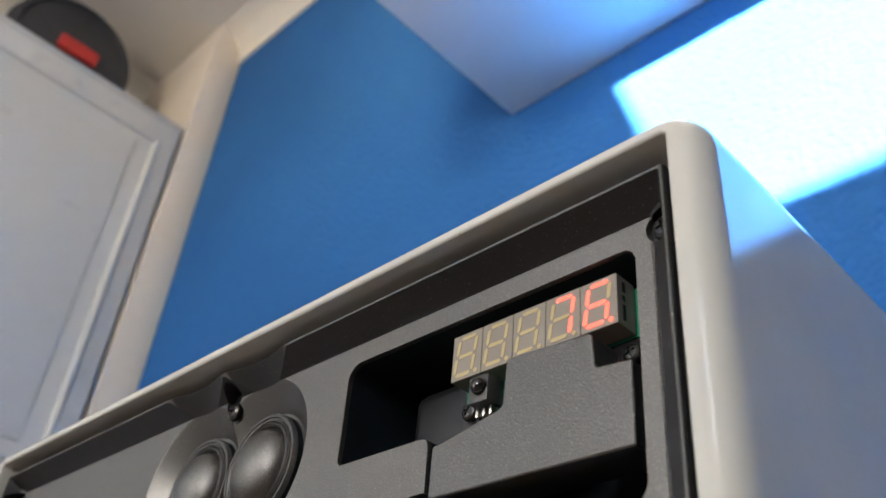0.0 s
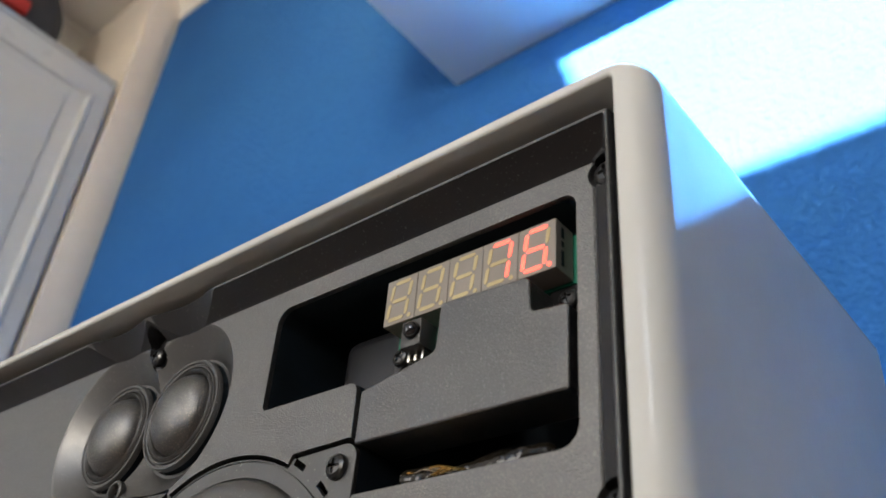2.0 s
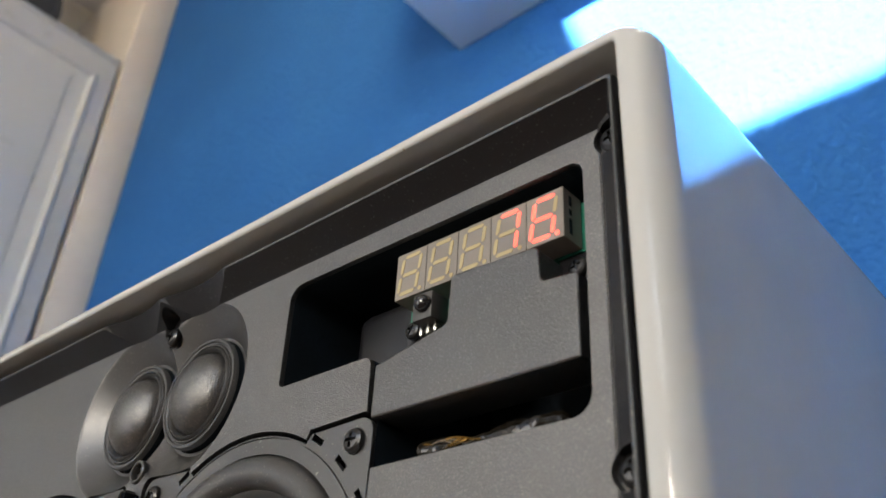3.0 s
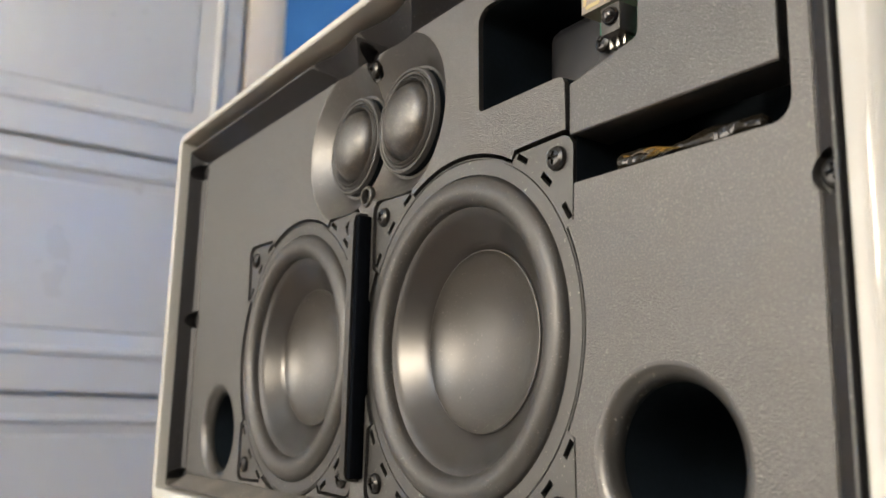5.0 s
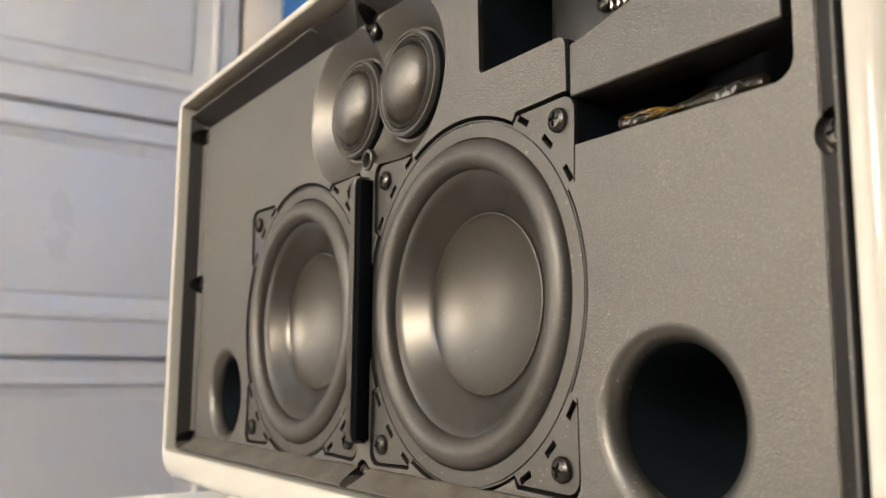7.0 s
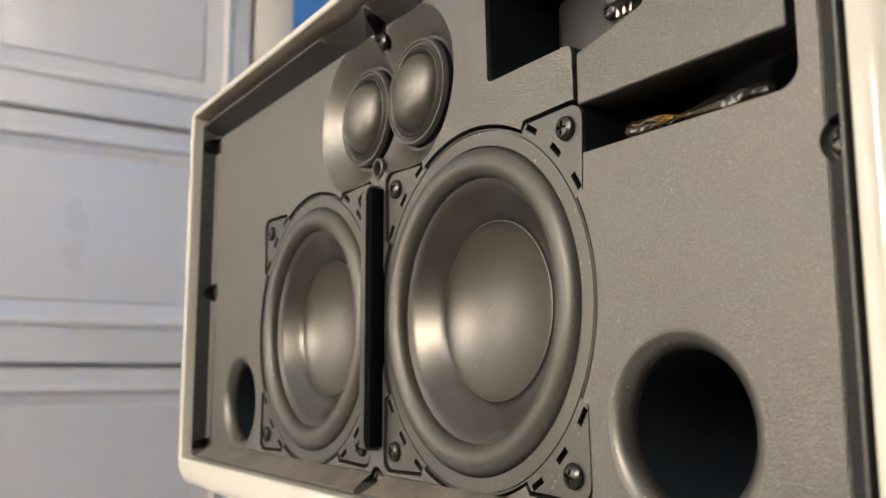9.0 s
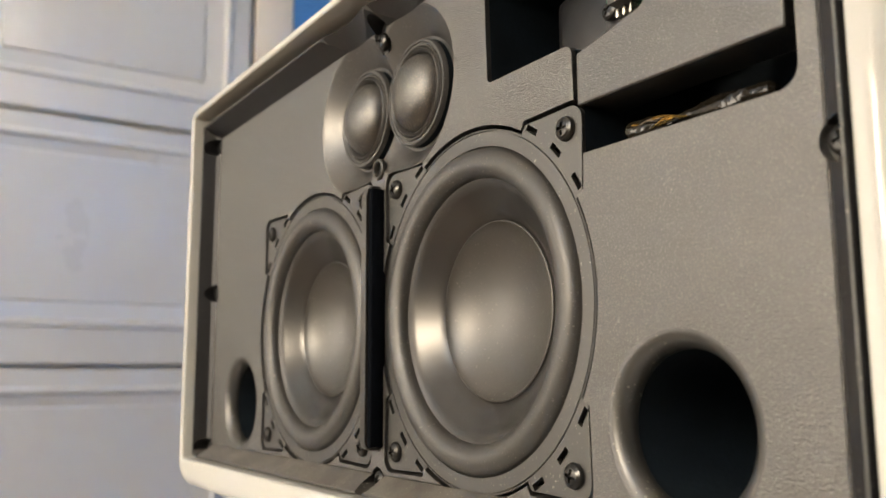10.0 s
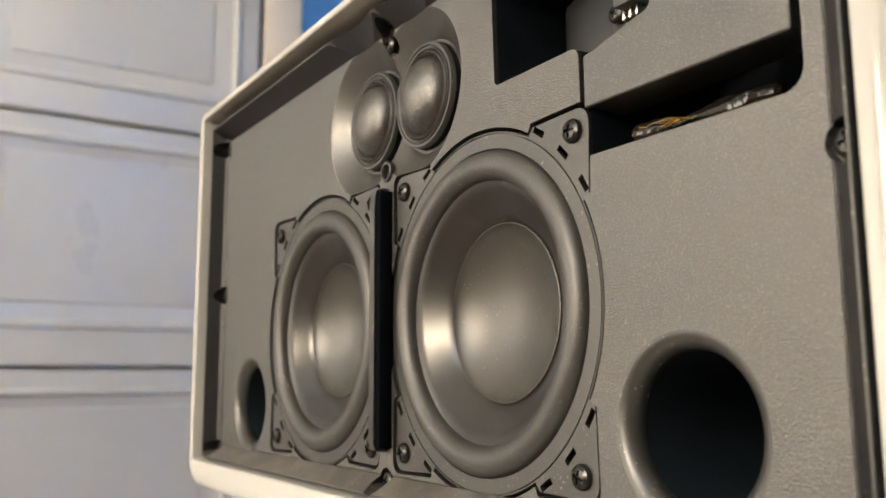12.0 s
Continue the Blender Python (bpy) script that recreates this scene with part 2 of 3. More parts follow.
part("lower_panel", box(-0.60, 1.42, BACK_Y - 0.03, BACK_Y - 0.02, 0.18, WIN[2]), BLOCKER, blind)
part("side_panel", prism([(-0.60, WIN[2] + 0.002), (0.402, WIN[2] + 0.002), (0.18, WIN[3]), (-0.60, WIN[3])], BACK_Y - 0.03, BACK_Y - 0.02), BLOCKER, blind, smooth=False)
part("tall_panel", box(-1.76, -0.70, BACK_Y - 0.03, BACK_Y - 0.02, -0.32, WIN[3]), BLOCKER, blind)
part("side_panel", box(WIN[1], 1.42, BACK_Y - 0.03, BACK_Y - 0.02, WIN[2] + 0.002, WIN[3]), BLOCKER, blind)
link("floor", box(LEFT_X - 0.1, RIGHT_X + 0.1, BACK_Y - 0.1, WALL_Y + 0.1, FLOOR_Z - 0.1, FLOOR_Z), FLOOR, label="dark brown oak floor", kind="structure")
link("ceiling", box(LEFT_X - 0.1, RIGHT_X + 0.1, BACK_Y - 0.1, WALL_Y + 0.1, CEIL_Z, CEIL_Z + 0.1), CEIL, label="off-white painted ceiling", kind="structure")


def cove(name, a, b, inward, drop=0.095, out=0.075):
    """A concave moulding between wall and ceiling from a to b."""
    bm = bmesh.new()
    prof = [(0.0, -drop), (0.006, -drop)] + [(out - (out - 0.006) * math.cos(t), -drop + 0.006 + (drop - 0.012) * math.sin(t)) for t in (0.2, 0.5, 0.8, 1.1, 1.4)] + [(out, -0.004), (out, 0.0), (0.0, 0.0)]
    ends = []
    for p in (a, b):
        ends.append([bm.verts.new((p[0] + inward[0] * o, p[1] + inward[1] * o, CEIL_Z + d)) for o, d in prof])
    k = len(prof)
    for i in range(k):
        j = (i + 1) % k
        bm.faces.new((ends[0][i], ends[0][j], ends[1][j], ends[1][i]))
    bm.faces.new(ends[0])
    bm.faces.new(ends[1][::-1])
    return link(name, bm, TRIM, label="cream painted ceiling moulding", kind="structure", smooth=True)


cove("trim_north", (LEFT_X, WALL_Y), (RIGHT_X, WALL_Y), (0, -1))
cove("trim_west", (LEFT_X, BACK_Y), (LEFT_X, WALL_Y), (1, 0))
# pier between the wardrobe and the blue wall
link("wall_pier", box(LEFT_X, -1.3795, 0.470, WALL_Y + 0.002, FLOOR_Z, CEIL_Z - 0.002, 0.004), CREAM, label="cream painted pier beside the blue wall", kind="structure", smooth=True)

# wall cabinet, seen from below
cab = empty("wall_cabinet", label="white wall-mounted cabinet above the loudspeaker", category="cabinet")
part("bottom_panel", box(-0.382, 0.95, 0.19, WALL_Y - 0.001, 0.890, 0.906, 0.001), SHELF, cab)
part("top_panel", box(-0.382, 0.95, 0.19, WALL_Y - 0.001, 1.234, 1.250, 0.001), SHELF, cab)
for x in (-0.382, 0.276, 0.934):
    part("side_panel", box(x, x + 0.016, 0.19, WALL_Y - 0.001, 0.9062, 1.2338), SHELF, cab)
part("back_panel", box(-0.365, 0.933, WALL_Y - 0.008, WALL_Y - 0.002, 0.907, 1.233), SHELF, cab)
for x in (-0.381, 0.286):
    part("door", box(x, x + 0.663, 0.173, 0.189, 0.893, 1.248, 0.001), SHELF, cab)


# ---- wardrobe ----
WX, GROW = -1.375, 1.1207
wy = lambda y: -0.137 + (y + 0.137) * GROW
wz = lambda z: -0.020 + (z + 0.020) * GROW
ward = empty("wardrobe", label="white panelled wardrobe with drawers", category="wardrobe")
part("body", box(LEFT_X + 0.005, WX - 0.022, wy(-1.40), wy(0.392), FLOOR_Z + 0.002, wz(1.236), 0.002), CARCASS, ward)
part("top_board", box(LEFT_X + 0.005, WX - 0.002, wy(-1.41), wy(0.396), wz(1.2365), wz(1.248), 0.003), CARCASS, ward)


def shaker(name, y0, y1, z0, z1, rail, top, stile, parent):
    """A front with a raised frame, a sloping bead and a field."""
    rows = []
    for dy, low, high, depth in ((0, 0, 0, 0.018), (0, 0, 0, 0.002), (0.002, 0.002, 0.002, 0), (stile, rail, top, 0), (stile + 0.003, rail + 0.003, top + 0.003, -0.005),
                                 (stile + 0.009, rail + 0.009, top + 0.009, -0.005), (stile + 0.014, rail + 0.014, top + 0.013, 0.003), (stile + 0.046, rail + 0.040, top + 0.030, 0.010),
                                 (stile + 0.048, rail + 0.042, top + 0.032, 0.007)):
        rows.append([(WX - depth, wy(y), wz(z)) for y, z in ((y0 + dy, z0 + low), (y1 - dy, z0 + low), (y1 - dy, z1 - high), (y0 + dy, z1 - high))])
    return part(name, loops(rows), CARCASS, parent)


for y0, y1 in ((-0.085, 0.394), (-0.568, -0.089), (-1.051, -0.572)):
    shaker("door", y0, y1, 0.400, 1.234, 0.052, 0.052, 0.034, ward)
    shaker("drawer_front", y0, y1, 0.004, 0.392, 0.056, 0.026, 0.034, ward)
    shaker("drawer_front", y0, y1, -0.400, -0.004, 0.056, 0.026, 0.034, ward)
    shaker("drawer_front", y0, y1, -0.800, -0.408, 0.056, 0.026, 0.034, ward)

# round case on the wardrobe
drum = empty("round_case", label="dark grey round case with a red stripe on the wardrobe", category="case")
CASE = (-1.58, 0.19, wz(1.2483))
part("body", lathe([(0.02, -0.045), (0.125, -0.045), (0.138, -0.038), (0.142, -0.02), (0.142, 0.05), (0.136, 0.056), (0.02, 0.056)], 0, 0, 64, cap=True), DARK, drum)
part("rim", lathe([(0.118, -0.046), (0.122, -0.052), (0.130, -0.050), (0.134, -0.041)], 0, 0, 64, solid=True), DARK, drum)
part("stripe", box(-0.035, 0.055, -0.062, -0.046, -0.022, 0.016, 0.006), RED, drum, "red plastic piece")
drum.matrix_basis = pose(CASE[0], CASE[1], CASE[2] + 0.1422 * GROW, 0, 0, 90) @ Matrix.Scale(GROW, 4)

# ---- what the loudspeaker stands on ----
side = empty("sideboard", label="white low cabinet under the loudspeaker", category="sideboard")
part("top_board", box(-0.184, 0.40, -0.042, 0.40, -0.097, -0.077, 0.002), SHELF, side)
part("body", box(-0.178, 0.394, -0.030, 0.395, FLOOR_Z + 0.001, -0.0975, 0.002), SHELF, side)

# ---- the loudspeaker ----
spk = empty("loudspeaker", label="white lacquered loudspeaker with its front cover off, black baffle", category="loudspeaker")
OX, OT, OB = 0.1805, 0.1150, -0.0688
IX, IT, IB = 0.1721, 0.1102, -0.0556
rows = [frame_outline(-IX, IX, IB, IT, 0.0012, 0.010), frame_outline(-IX, IX, IB, IT, 0.0012, -0.0100)]
for a in (20, 45, 70, 90):
    d = 0.0010 * (1 - math.cos(radians(a)))
    rows.append(frame_outline(-IX - d, IX + d, IB - d, IT + d, 0.0012 + d, -0.0100 - 0.0010 * math.sin(radians(a))))
RX, RT, RB = 0.0055, 0.0028, 0.0085
for a in (0, 15, 30, 45, 60, 75, 90):
    c, s = 1 - math.sin(radians(a)), 1 - math.cos(radians(a))
    rows.append(frame_outline(-OX + RX * c, OX - RX * c, OB + RB * c, OT - RT * c, 0.0086 - 0.0036 * c, -0.0110 + 0.0072 * s, low=0.0125 - 0.0070 * c))
rows += [frame_outline(-OX, OX, OB, OT, 0.0086, 0.134, low=0.0125), frame_outline(-OX + 0.004, OX - 0.004, OB + 0.004, OT - 0.004, 0.006, 0.138, low=0.0085)]
bm = loops(rows, cap=False)
bm.verts.ensure_lookup_table()
k = len(rows[0])
bm.faces.new([bm.verts[i] for i in range(len(rows) * k - k, len(rows) * k)])
part("cabinet_shell", bm, SHELL, spk, "glossy off-white lacquered shell")
for x in (-0.137, 0.137):
    for y in (0.012, 0.115):
        part("foot", lathe([(0.0034, 0), (0.0038, 0.001), (0.0038, 0.0076), (0.0032, 0.0082)], 0, 0, 24, cap=True), SHELF, spk).matrix_basis = pose(x, y, OB, -90, 0, 0)

for x, z, r in ((0.1165, 0.1125, 0.0006), (0.1110, 0.1110, 0.0007), (0.1180, 0.1120, 0.0004)):
    part("chip", dome([(r * 1.3, 0.0004), (r, -0.0001), (0, -0.0002)], x, z, 10), mat("chipped_lacquer", (0.30, 0.26, 0.20), 0.7, scale=300), spk, "small chip in the lacquer").location.y = -0.0106

# baffle: flat panel and sloping surround
PX, PT, PB = 0.1612, 0.0984, -0.0487
CX, TAB, RING = 0.0518, 0.0464, 0.0496
TWX, TWZ = 0.0172, 0.0722
PORTX, PORTZ, PORTR = 0.1250, -0.0291, 0.0204
POCKETS = [(-0.1639, 0.0944), (0.1639, 0.0944), (-0.1625, 0.0219), (0.1639, 0.0219), (-0.1639, -0.0505), (0.1639, -0.0505), (0, 0.0944), (0, -0.0505)]
CAVITY = rounded([(0.0985, 0.0335), (0.1567, 0.0335), (0.1567, 0.0920), (0.0602, 0.0920), (0.0612, 0.0615), (0.0958, 0.0615), (0.0962, 0.0466), (0.0985, 0.0460)],
                 [0, 0.0045, 0.0035, 0.0045, 0.0018, 0.0025, 0, 0])


def basket_outline(cx, grow, n=24):
    """A ring with four square ears at the corners."""
    r, h = RING + grow, TAB + grow
    pts = []
    for q in range(4):
        rot = Matrix.Rotation(radians(90 * q), 2)
        ear = [(r * math.cos(radians(28)), r * math.sin(radians(28)))]
        ear += [(h - 0.0005, 0.0250)] + arc(h - 0.004, h - 0.004, 0.004, 0, 90, 5) + [(0.0250, h - 0.0005)]
        ear += [(r * math.cos(radians(a)), r * math.sin(radians(a))) for a in range(62, 118, 2)]
        pts += [tuple(rot @ Vector(p)) for p in ear]
    return [(cx + x, z) for x, z in pts]


def cone_cut(cx, cz, r0, y0, r1, y1, n=72):
    return lathe([(r0, y0), (r1, y1)], cx, cz, n, cap=True)


def dish_cut(cx):
    return lathe([(0.0445, -0.0130), (0.0372, -0.0075), (0.0270, 0.0), (0.0186, 0.0064)], cx, TWZ, 72, cap=True)


dishes = lambda: [dish_cut(x) for x in (-TWX, TWX)] + [cone_cut(x, TWZ, 0.0176, 0.003, 0.0176, 0.03) for x in (-TWX, TWX)]
pockets = lambda: [cone_cut(x, z, 0.0042, -0.02, 0.0042, 0.0030, 28) for x, z in POCKETS] + [cone_cut(0, 0.0985, 0.0050, -0.02, 0.0042, 0.0024, 28)]

panel = part("baffle_panel", box(-PX, PX, -0.0004, 0.0080, PB, PT, 0.0004, 1), PANEL, spk, "grained matte black plastic panel")
cut(panel, [prism(basket_outline(s * CX, 0.0011), -0.01, 0.02) for s in (-1, 1)])
cut(panel, [prism(CAVITY, -0.01, 0.02)] + [cone_cut(s * PORTX, PORTZ, PORTR, -0.01, PORTR, 0.02) for s in (-1, 1)])
cut(panel, dishes()[:1] + [cone_cut(0, 0.0498, 0.0026, -0.01, 0.0026, 0.0022, 28)])
cut(panel, dishes()[1:2] + pockets())
cut(panel, dishes()[2:])
panel.data.materials.append(DISH)
for f in panel.data.polygons:
    near = min(math.hypot(f.center.x - s * TWX, f.center.z - TWZ) for s in (-1, 1))
    if near < 0.0275 and f.center.y > 0.0003:
        f.material_index = 1

rows = [frame_outline(-IX + 0.0002, IX - 0.0002, IB + 0.0002, IT - 0.0002, 0.001, 0.0080, 3),
        frame_outline(-IX + 0.0002, IX - 0.0002, IB + 0.0002, IT - 0.0002, 0.001, 0.0035, 3),
        frame_outline(-0.1697, 0.1697, -0.0550, 0.1059, 0.001, 0.0035, 3),
        frame_outline(-0.1692, 0.1692, -0.0547, 0.1054, 0.001, -0.0064, 3),
        frame_outline(-0.1690, 0.1690, -0.0545, 0.1053, 0.001, -0.0069, 3),
        frame_outline(-0.1687, 0.1687, -0.0542, 0.1050, 0.001, -0.0072, 3),
        frame_outline(-0.1680, 0.1680, -0.0536, 0.1044, 0.001, -0.0071, 3),
        frame_outline(-0.1676, 0.1676, -0.0532, 0.1040, 0.001, -0.0064, 3),
        frame_outline(-0.1648, 0.1648, -0.0498, 0.0999, 0.001, -0.0016, 3),
        frame_outline(-PX - 0.0006, PX + 0.0006, PB - 0.0004, PT + 0.0006, 0.001, -0.0006, 3),
        frame_outline(-PX - 0.00002, PX + 0.00002, PB - 0.00002, PT + 0.00002, 0.001, 0.00005, 3),
        frame_outline(-PX - 0.00002, PX + 0.00002, PB - 0.00002, PT + 0.00002, 0.001, 0.0080, 3)]
surround = part("baffle_surround", loops(rows, closed=True), SMOOTH, spk, "smooth black sloping edge of the baffle")
cut(surround, pockets())
cut(surround, dishes()[:1])
cut(surround, dishes()[1:2])
# Upward lower slope: dusty, and painted paler as the lit side.
surround.data.materials.append(DUSTY_LIT)
# Front rim gets a lighter, shinier material to paint in its highlight.
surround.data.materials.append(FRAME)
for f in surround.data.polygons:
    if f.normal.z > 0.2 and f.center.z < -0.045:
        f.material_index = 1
    elif f.normal.y < -0.75 and f.center.y < -0.0060:
        f.material_index = 2
# Back plate, coloured dark as unlit depth.
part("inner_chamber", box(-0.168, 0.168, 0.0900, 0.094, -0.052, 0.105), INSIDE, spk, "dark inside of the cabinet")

# one screw: rounded head with a cross recess
head = lathe([(0.0030, 0.0012), (0.0031, 0.0), (0.0028, -0.0006), (0.0020, -0.0011), (0.0009, -0.0013)], 0, 0, 28, cap=True)
screw = part("screw", head, STEEL, spk, "black steel cross-head screw")
cut(screw, [box(-0.0017, 0.0017, -0.003, -0.0003, -0.0004, 0.0004), box(-0.0004, 0.0004, -0.003, -0.0003, -0.0017, 0.0017)])
screw.matrix_basis = pose(0, 0.0006, 0.0498) @ Matrix.Scale(0.60, 4)
part("screw_ring", lathe([(0.0036, 0.0004), (0.0035, -0.0010), (0.0032, -0.0013), (0.0027, -0.0013), (0.0024, -0.0009), (0.0023, 0.0010)], 0, 0.0498, 28), FRAME, spk, "raised black ring round a screw")
for x, z in POCKETS:
    share("screw", screw, spk, pose(x, 0.0006, z, 0, 20 + 900 * x, 0) @ Matrix.Scale(1.0, 4))

# woofers
for s in (-1, 1):
    cx = s * CX
    woofer = part("woofer", prism(basket_outline(cx, 0.0), 0.0002, 0.0018), FRAME, spk, "flush black round woofer basket with four ears")
    slots = []
    for q in range(4):
        for da in (-13, 0, 13):
            m = Matrix.Translation((cx, 0, 0)) @ Matrix.Rotation(radians(-(45 + 90 * q + da)), 4, "Y")
            b = box(0.0511, 0.0528, -0.002, 0.0200, -0.0023, 0.0023)
            bmesh.ops.transform(b, matrix=m, verts=b.verts)
            slots.append(b)
    cut(woofer, [cone_cut(cx, 0, 0.0450, -0.01, 0.0450, 0.02, 96)] + slots)
    cut(woofer, [lathe([(0.0489, -0.002), (0.0493, -0.002), (0.0493, 0.0009), (0.0489, 0.0009)], cx, 0, 96, solid=True)])
    roll = [(0.0452, 0.0012), (0.0446, 0.0006)] + [(0.0405 + 0.0041 * math.cos(radians(a)), 0.0008 - 0.0034 * math.sin(radians(a))) for a in range(10, 171, 16)] + [(0.0362, 0.0018)]
    part("surround", lathe(roll, cx, 0), RUBBER, woofer, "rolled dark rubber surround")
    part("cone", lathe([(0.0366, 0.0014), (0.0360, 0.0014), (0.0335, 0.0032), (0.0310, 0.0049), (0.0280, 0.0068), (0.0254, 0.0084), (0.0250, 0.0090)], cx, 0), CONE, woofer, "shiny black woofer cone")
    part("dust_cap", dome([(0.0254, 0.0086), (0.0253, 0.0080), (0.0250, 0.0079), (0.0247, 0.0084), (0.0238, 0.0094), (0.0215, 0.0112), (0.018, 0.0133), (0.014, 0.0150), (0.010, 0.0163), (0.006, 0.0171), (0.003, 0.0174), (0, 0.0175)], cx, 0), CAP, woofer, "dished matte dust cap")
    for ex in (-0.041, 0.041):
        for ez in (-0.041, 0.041):
            share("screw", screw, woofer, pose(cx + ex, -0.0004, ez, 0, 37 * ex * 900 + 61 * ez * 700 + 40 * s, 0))

# tweeters
for s in (-1, 1):
    cx = s * TWX
    tw = part("tweeter", lathe([(0.0174, 0.0034), (0.0174, 0.0024), (0.0170, 0.0017), (0.0163, 0.0017), (0.0160, 0.0022), (0.0157, 0.0022), (0.0154, 0.0016), (0.0149, 0.0018), (0.0147, 0.0030), (0.0147, 0.0060)], cx, TWZ), RUBBER, spk, "black ribbed tweeter ring")
    tw.location.y = 0.0012
    # Black ring added to paint the shadow gap round the tweeter.
    part("gap_shade", lathe([(0.0176, 0.0075), (0.0171, 0.0060), (0.0169, 0.0029), (0.0160, 0.0028)], cx, TWZ), INSIDE, tw, "black ring added as gap shade")
    part("surround", lathe([(0.0149, 0.0034), (0.0145, 0.0018), (0.0139, 0.0012), (0.0133, 0.0018), (0.0129, 0.0036)], cx, TWZ), RUBBER, tw)
    part("dome", dome([(0.0130, 0.0036), (0.0124, 0.0018), (0.0112, 0.0001), (0.0095, -0.0014), (0.0075, -0.0025), (0.005, -0.0033), (0.0025, -0.0038), (0, -0.0039)], cx, TWZ), SILK, tw, "woven black silk dome")

# reflex ports with a rounded mouth
for s in (-1, 1):
    mouth = [(PORTR, 0.0006), (PORTR - 0.00002, -0.0004)] + [(0.0162 + 0.0040 * (1 - math.sin(radians(a))), -0.0004 + 0.0050 * (1 - math.cos(radians(a)))) for a in range(6, 87, 8)] + [(0.0162, 0.0046)]
    port = part("port", lathe(mouth, s * PORTX, PORTZ), FRAME, spk, "round bass port with a rounded mouth")
    # Tube coloured dark from just inside the lip, standing in for shade.
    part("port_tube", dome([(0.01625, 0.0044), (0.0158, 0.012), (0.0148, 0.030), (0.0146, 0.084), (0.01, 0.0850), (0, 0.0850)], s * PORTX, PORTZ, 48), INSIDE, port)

# upright fin between the woofers
fin = bmesh.new()
prof = [(0.002, -0.0412), (-0.0030, -0.0412), (-0.0048, -0.0405), (-0.0056, -0.0385), (-0.0056, 0.0400), (-0.0049, 0.0428), (-0.0028, 0.0438), (0.002, 0.0438)]
sides = [[fin.verts.new((x, y, z)) for y, z in prof] for x in (-0.0024, 0.0008)]
fin.faces.new(sides[0])
fin.faces.new(sides[1][::-1])
for i in range(len(prof)):
    j = (i + 1) % len(prof)
    fin.faces.new((sides[0][i], sides[1][i], sides[1][j], sides[0][j]))
bmesh.ops.bevel(fin, geom=[e for e in fin.edges if e.calc_face_angle(0) > 1.2], offset=0.0005, segments=2, affect="EDGES")
fin = part("fin", fin, FRAME, spk, "raised black plastic fin")
# Added near-black strip: stands in for the darkness of a slot here.
part("dark_slot_strip", box(0.00085, 0.0034, -0.0050, 0.0005, -0.0402, 0.0426, 0.0008, 2), mat("painted_slot_dark", (0.002, 0.003, 0.005), 0.9, vary=0.2, scale=200, spec=0.05), fin, "near-black strip painted as a dark opening")

# cavity with circuit board, digits, cover and wires
MIDX, MIDZ = 0.118, 0.066
well = prism([(MIDX + (x - MIDX) * 0.993, MIDZ + (z - MIDZ) * 0.988) for x, z in CAVITY], 0.0009, 0.045)
well.normal_update()
bmesh.ops.delete(well, geom=[f for f in well.faces if abs(f.normal.y) > 0.9 and f.calc_center_median().y < 0.01], context="FACES_ONLY")
# Lining paints the recess walls dark as shade and hides the paler panel.
part("well", well, INSIDE, spk, "display recess lining with its shade painted black")
part("mount_block", box(0.0748, 0.0985, 0.0120, 0.030, 0.0560, 0.0838, 0.004, 3), SMOOTH, spk, "rounded black plastic block")
board = part("circuit_board", prism([(0.0990, 0.0640), (0.1180, 0.0640), (0.1180, 0.0752), (0.1533, 0.0752), (0.1533, 0.0880), (0.0990, 0.0880)], 0.0088, 0.0104), PCB, spk, "green circuit board", smooth=False)
part("screw_boss", box(0.1440, 0.1552, 0.0084, 0.0120, 0.0630, 0.0748, 0.0006), SMOOTH, spk, "black plastic screw boss")
part("board_shield", box(0.0990, 0.1076, 0.0080, 0.0087, 0.0560, 0.0692, 0.0003), DARK, board, "dark grey plastic bracket")
for x, z in ((0.1024, 0.0690), (0.1502, 0.0701)):
    share("screw", screw, board, pose(x, 0.0064, z, 0, 33 if x < 0.12 else 71, 0) @ Matrix.Scale(0.75, 4))
cover = part("cover", prism(rounded([(0.0979, 0.0453), (0.0979, 0.0582), (0.1198, 0.0628), (0.1204, 0.0750), (0.1449, 0.0738), (0.1455, 0.0650), (0.1547, 0.0642), (0.1547, 0.0453)],
             [0.0004, 0.0004, 0.0018, 0.0014, 0.0016, 0.0014, 0.0008, 0.0006]), -0.0008, 0.012), COVER, spk, "satin black plastic cover plate")
bev = cover.modifiers.new("edge", "BEVEL")
bev.width, bev.segments, bev.limit_method, bev.angle_limit = 0.0005, 2, "ANGLE", radians(60)

SEG = {"a": (0, 1, 0), "b": (1, 0.5, 1), "c": (1, -0.5, 1), "d": (0, -1, 0), "e": (-1, -0.5, 1), "f": (-1, 0.5, 1), "g": (0, 0, 0)}
SHOWN = ["", "", "", "abc", "acdefg"]
W5, DX0, DZ0, DZ1, DY = 0.01006, 0.1000, 0.0756, 0.0886, 0.0015
HW, HH, TH, SLANT = 0.0029, 0.0051, 0.0005, 0.14


def segment(sx, sz, upright, cx, cz):
    length = HH / 2 - 0.0004 if upright else HW - 0.0004
    hexa = [(-length, 0), (-length + TH, TH), (length - TH, TH), (length, 0), (length - TH, -TH), (-length + TH, -TH)]
    pts = []
    for u, v in hexa:
        x, z = (v, u) if upright else (u, v)
        x, z = sx * HW + x, sz * HH + z
        pts.append((cx + x + SLANT * z, cz + z))
    return prism(pts, DY - 0.00012, DY + 0.0003)


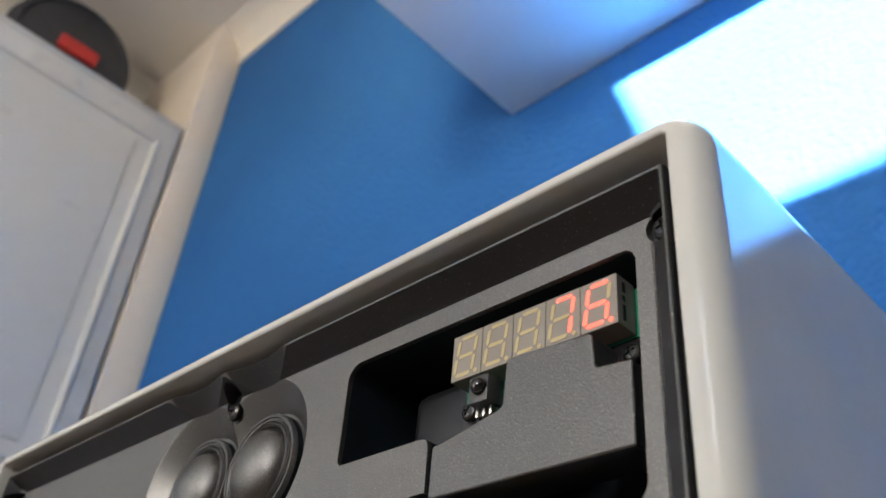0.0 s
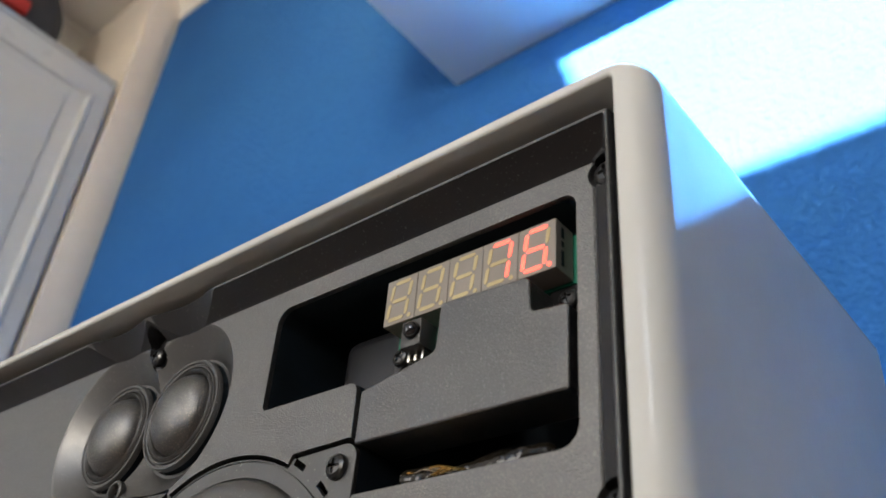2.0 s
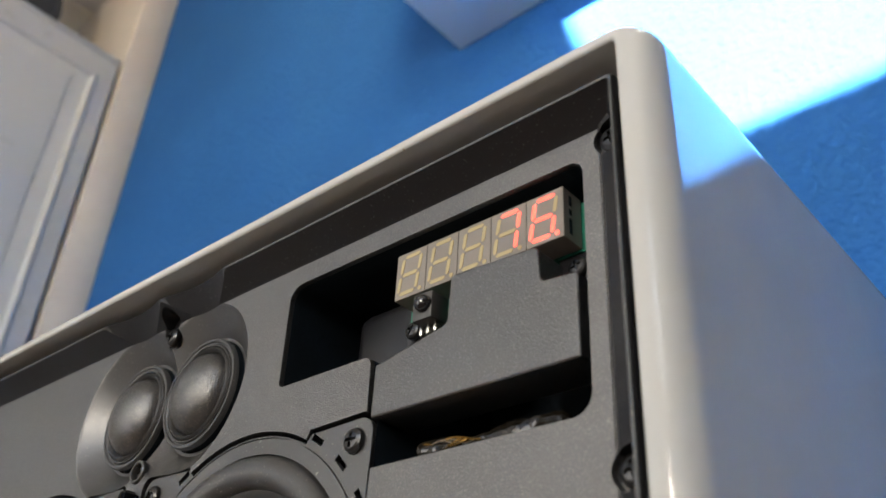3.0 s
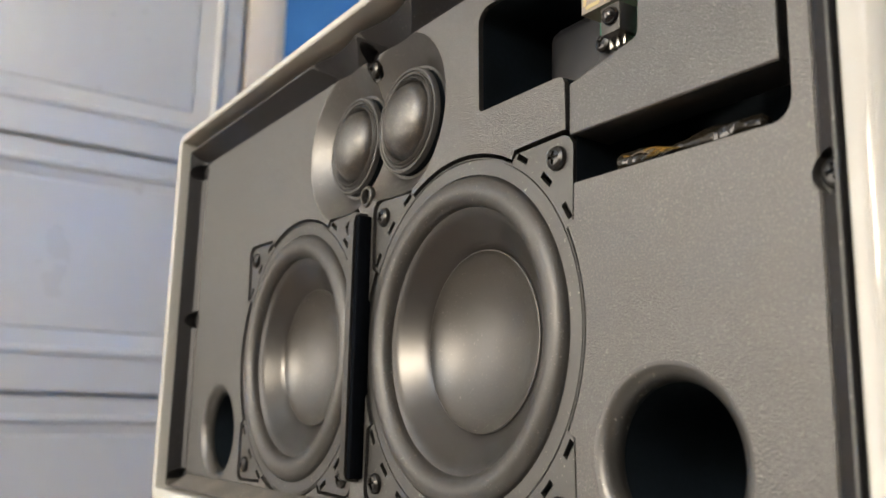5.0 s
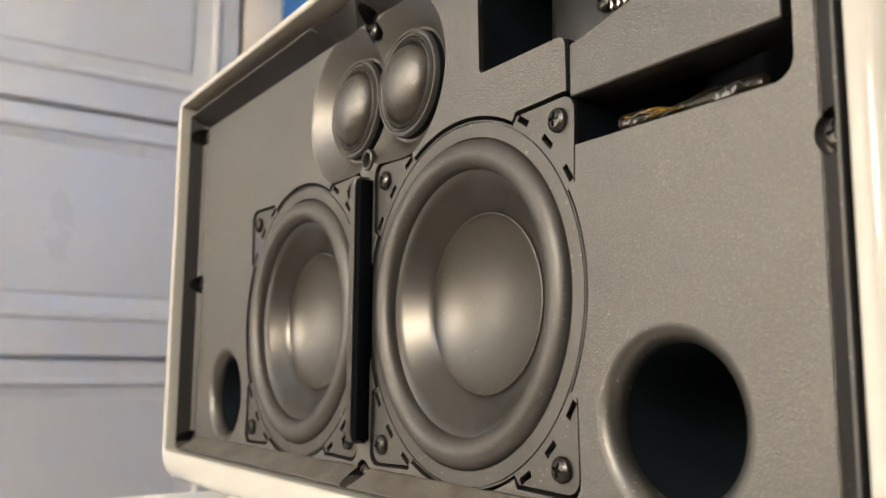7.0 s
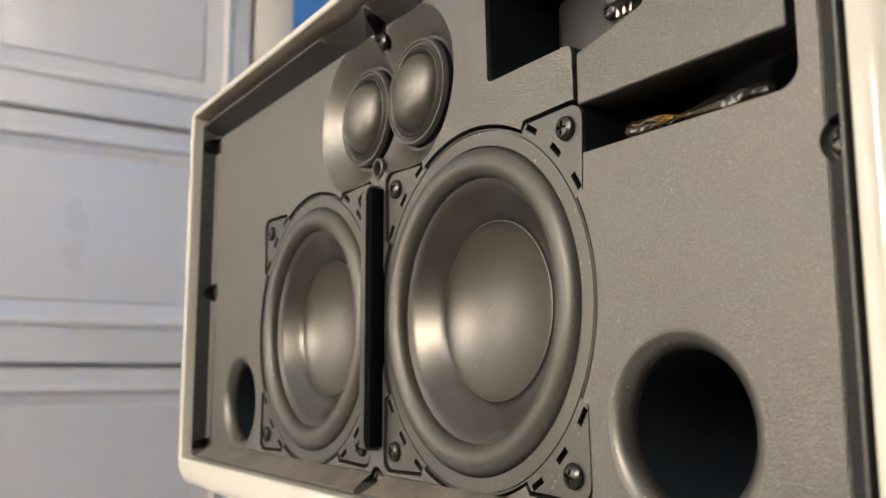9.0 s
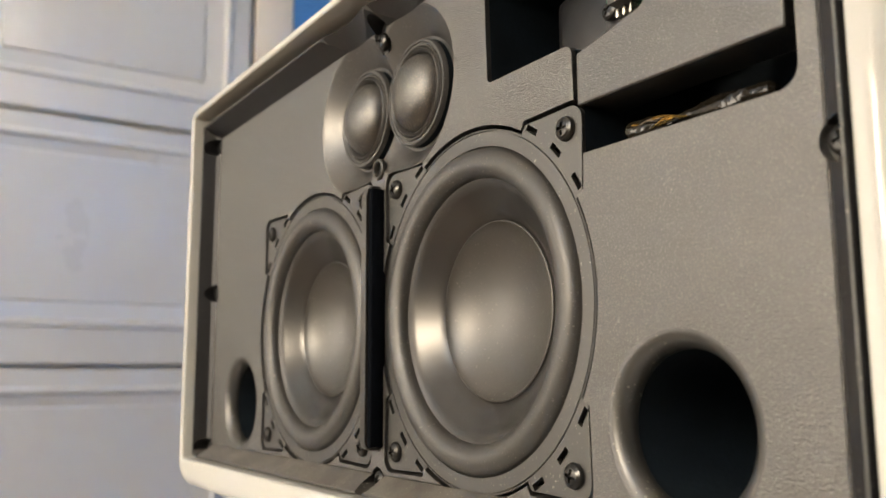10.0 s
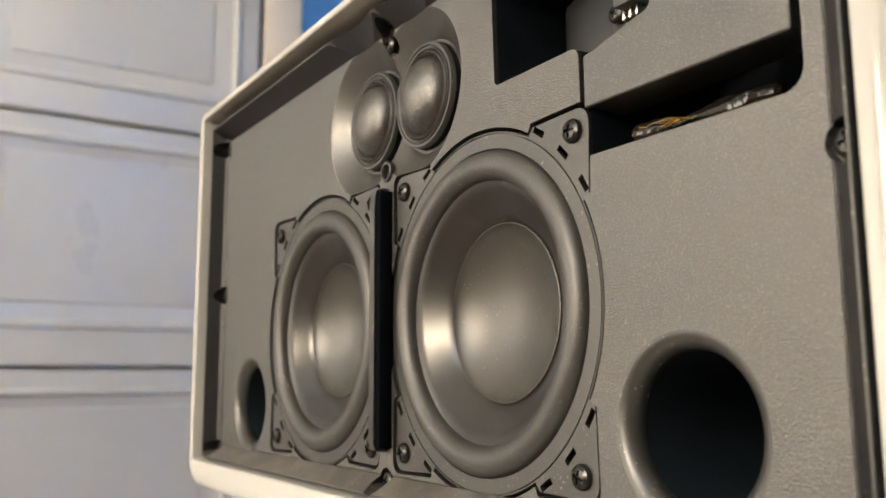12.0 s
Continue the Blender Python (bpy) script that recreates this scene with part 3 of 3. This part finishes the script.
for i in range(5):
    x0 = DX0 + i * W5
    block = part("digit_block", box(x0 + 0.00006, x0 + W5 - 0.00006, DY, 0.0085, DZ0, DZ1, 0.00012, 1), FACE, board, "grey seven-segment digit block", smooth=False)
    cx, cz = x0 + W5 / 2 - 0.0003, (DZ0 + DZ1) / 2
    for key, (sx, sz, up) in SEG.items():
        part("segment", segment(sx, sz, up, cx, cz), LIT if key in SHOWN[i] else UNLIT, block, "lit red segment" if key in SHOWN[i] else "unlit amber segment", smooth=False)
    part("point", cone_cut(cx + 0.0036, cz - 0.0052, 0.0006, DY - 0.00012, 0.0006, DY + 0.0003, 16), LIT if i == 4 else UNLIT, block)

for k, (za, zb) in enumerate(((0.0772, 0.0812), (0.0822, 0.0836), (0.0846, 0.0872))):
    part("print_bar", box(DX0 + 5 * W5 - 0.0001, DX0 + 5 * W5 + 0.00006, 0.0036, 0.0046, za, zb), INSIDE, board, "dark printed bar", smooth=False)
ir = part("ir_receiver", box(0.1086, 0.1146, -0.0006, 0.0055, 0.0664, 0.0734, 0.0004), mat("grey_receiver_plastic", (0.05, 0.05, 0.05), 0.4, vary=0.1, scale=200), board, "dark grey infrared receiver with a round lens")
part("lens", dome([(0.0023, 0.0000), (0.0022, -0.0012), (0.0018, -0.0021), (0.0011, -0.0027), (0, -0.0029)], 0.1122, 0.0702, 32), mat("black_lens", (0.01, 0.01, 0.012), 0.08, spec=0.7), ir, "shiny black round lens")
for i in range(3):
    part("lead", box(0.1090 + 0.0021 * i, 0.1100 + 0.0021 * i, 0.0016, 0.0086, 0.0636, 0.0663, 0.0004), SILVER, ir, "tinned metal lead")

# wrapped wires on the lower edge of the recess
rnd = random.Random(4)
rows = []
for i in range(40):
    u = i / 39
    x = 0.1065 + 0.0400 * u
    r = (0.0017 + 0.0006 * math.sin(9 * u + 1) + 0.0003 * rnd.random()) * (0.55 if i in (0, 39) else 1)
    rows.append([(x, 0.0078 + r * 1.2 * math.cos(a), 0.0372 + r * (1 + 0.25 * math.sin(3 * a + 14 * u)) * math.sin(a)) for a in (2 * math.pi * k / 14 for k in range(14))])
wires = part("wrapped_cable", loops(rows), GLUE, spk, "clear-wrapped bundle of golden wires")
for j in range(9):
    x0 = 0.1072 + 0.0011 * j + 0.001 * rnd.random()
    rows = []
    ph = rnd.random() * 6
    for i in range(16):
        u = i / 15
        c = Vector((x0 + 0.009 * u, 0.0056 - 0.0004 * math.sin(5 * u + ph), 0.0376 + 0.0009 * math.sin(3 * u + ph)))
        rows.append([(c.x, c.y + 0.00024 * math.cos(a), c.z + 0.00024 * math.sin(a)) for a in (2 * math.pi * k / 6 for k in range(6))])
    part("wire", loops(rows), SILVER if j % 3 == 0 else GOLD, wires, "thin tinned wire" if j % 3 == 0 else "thin golden wire")
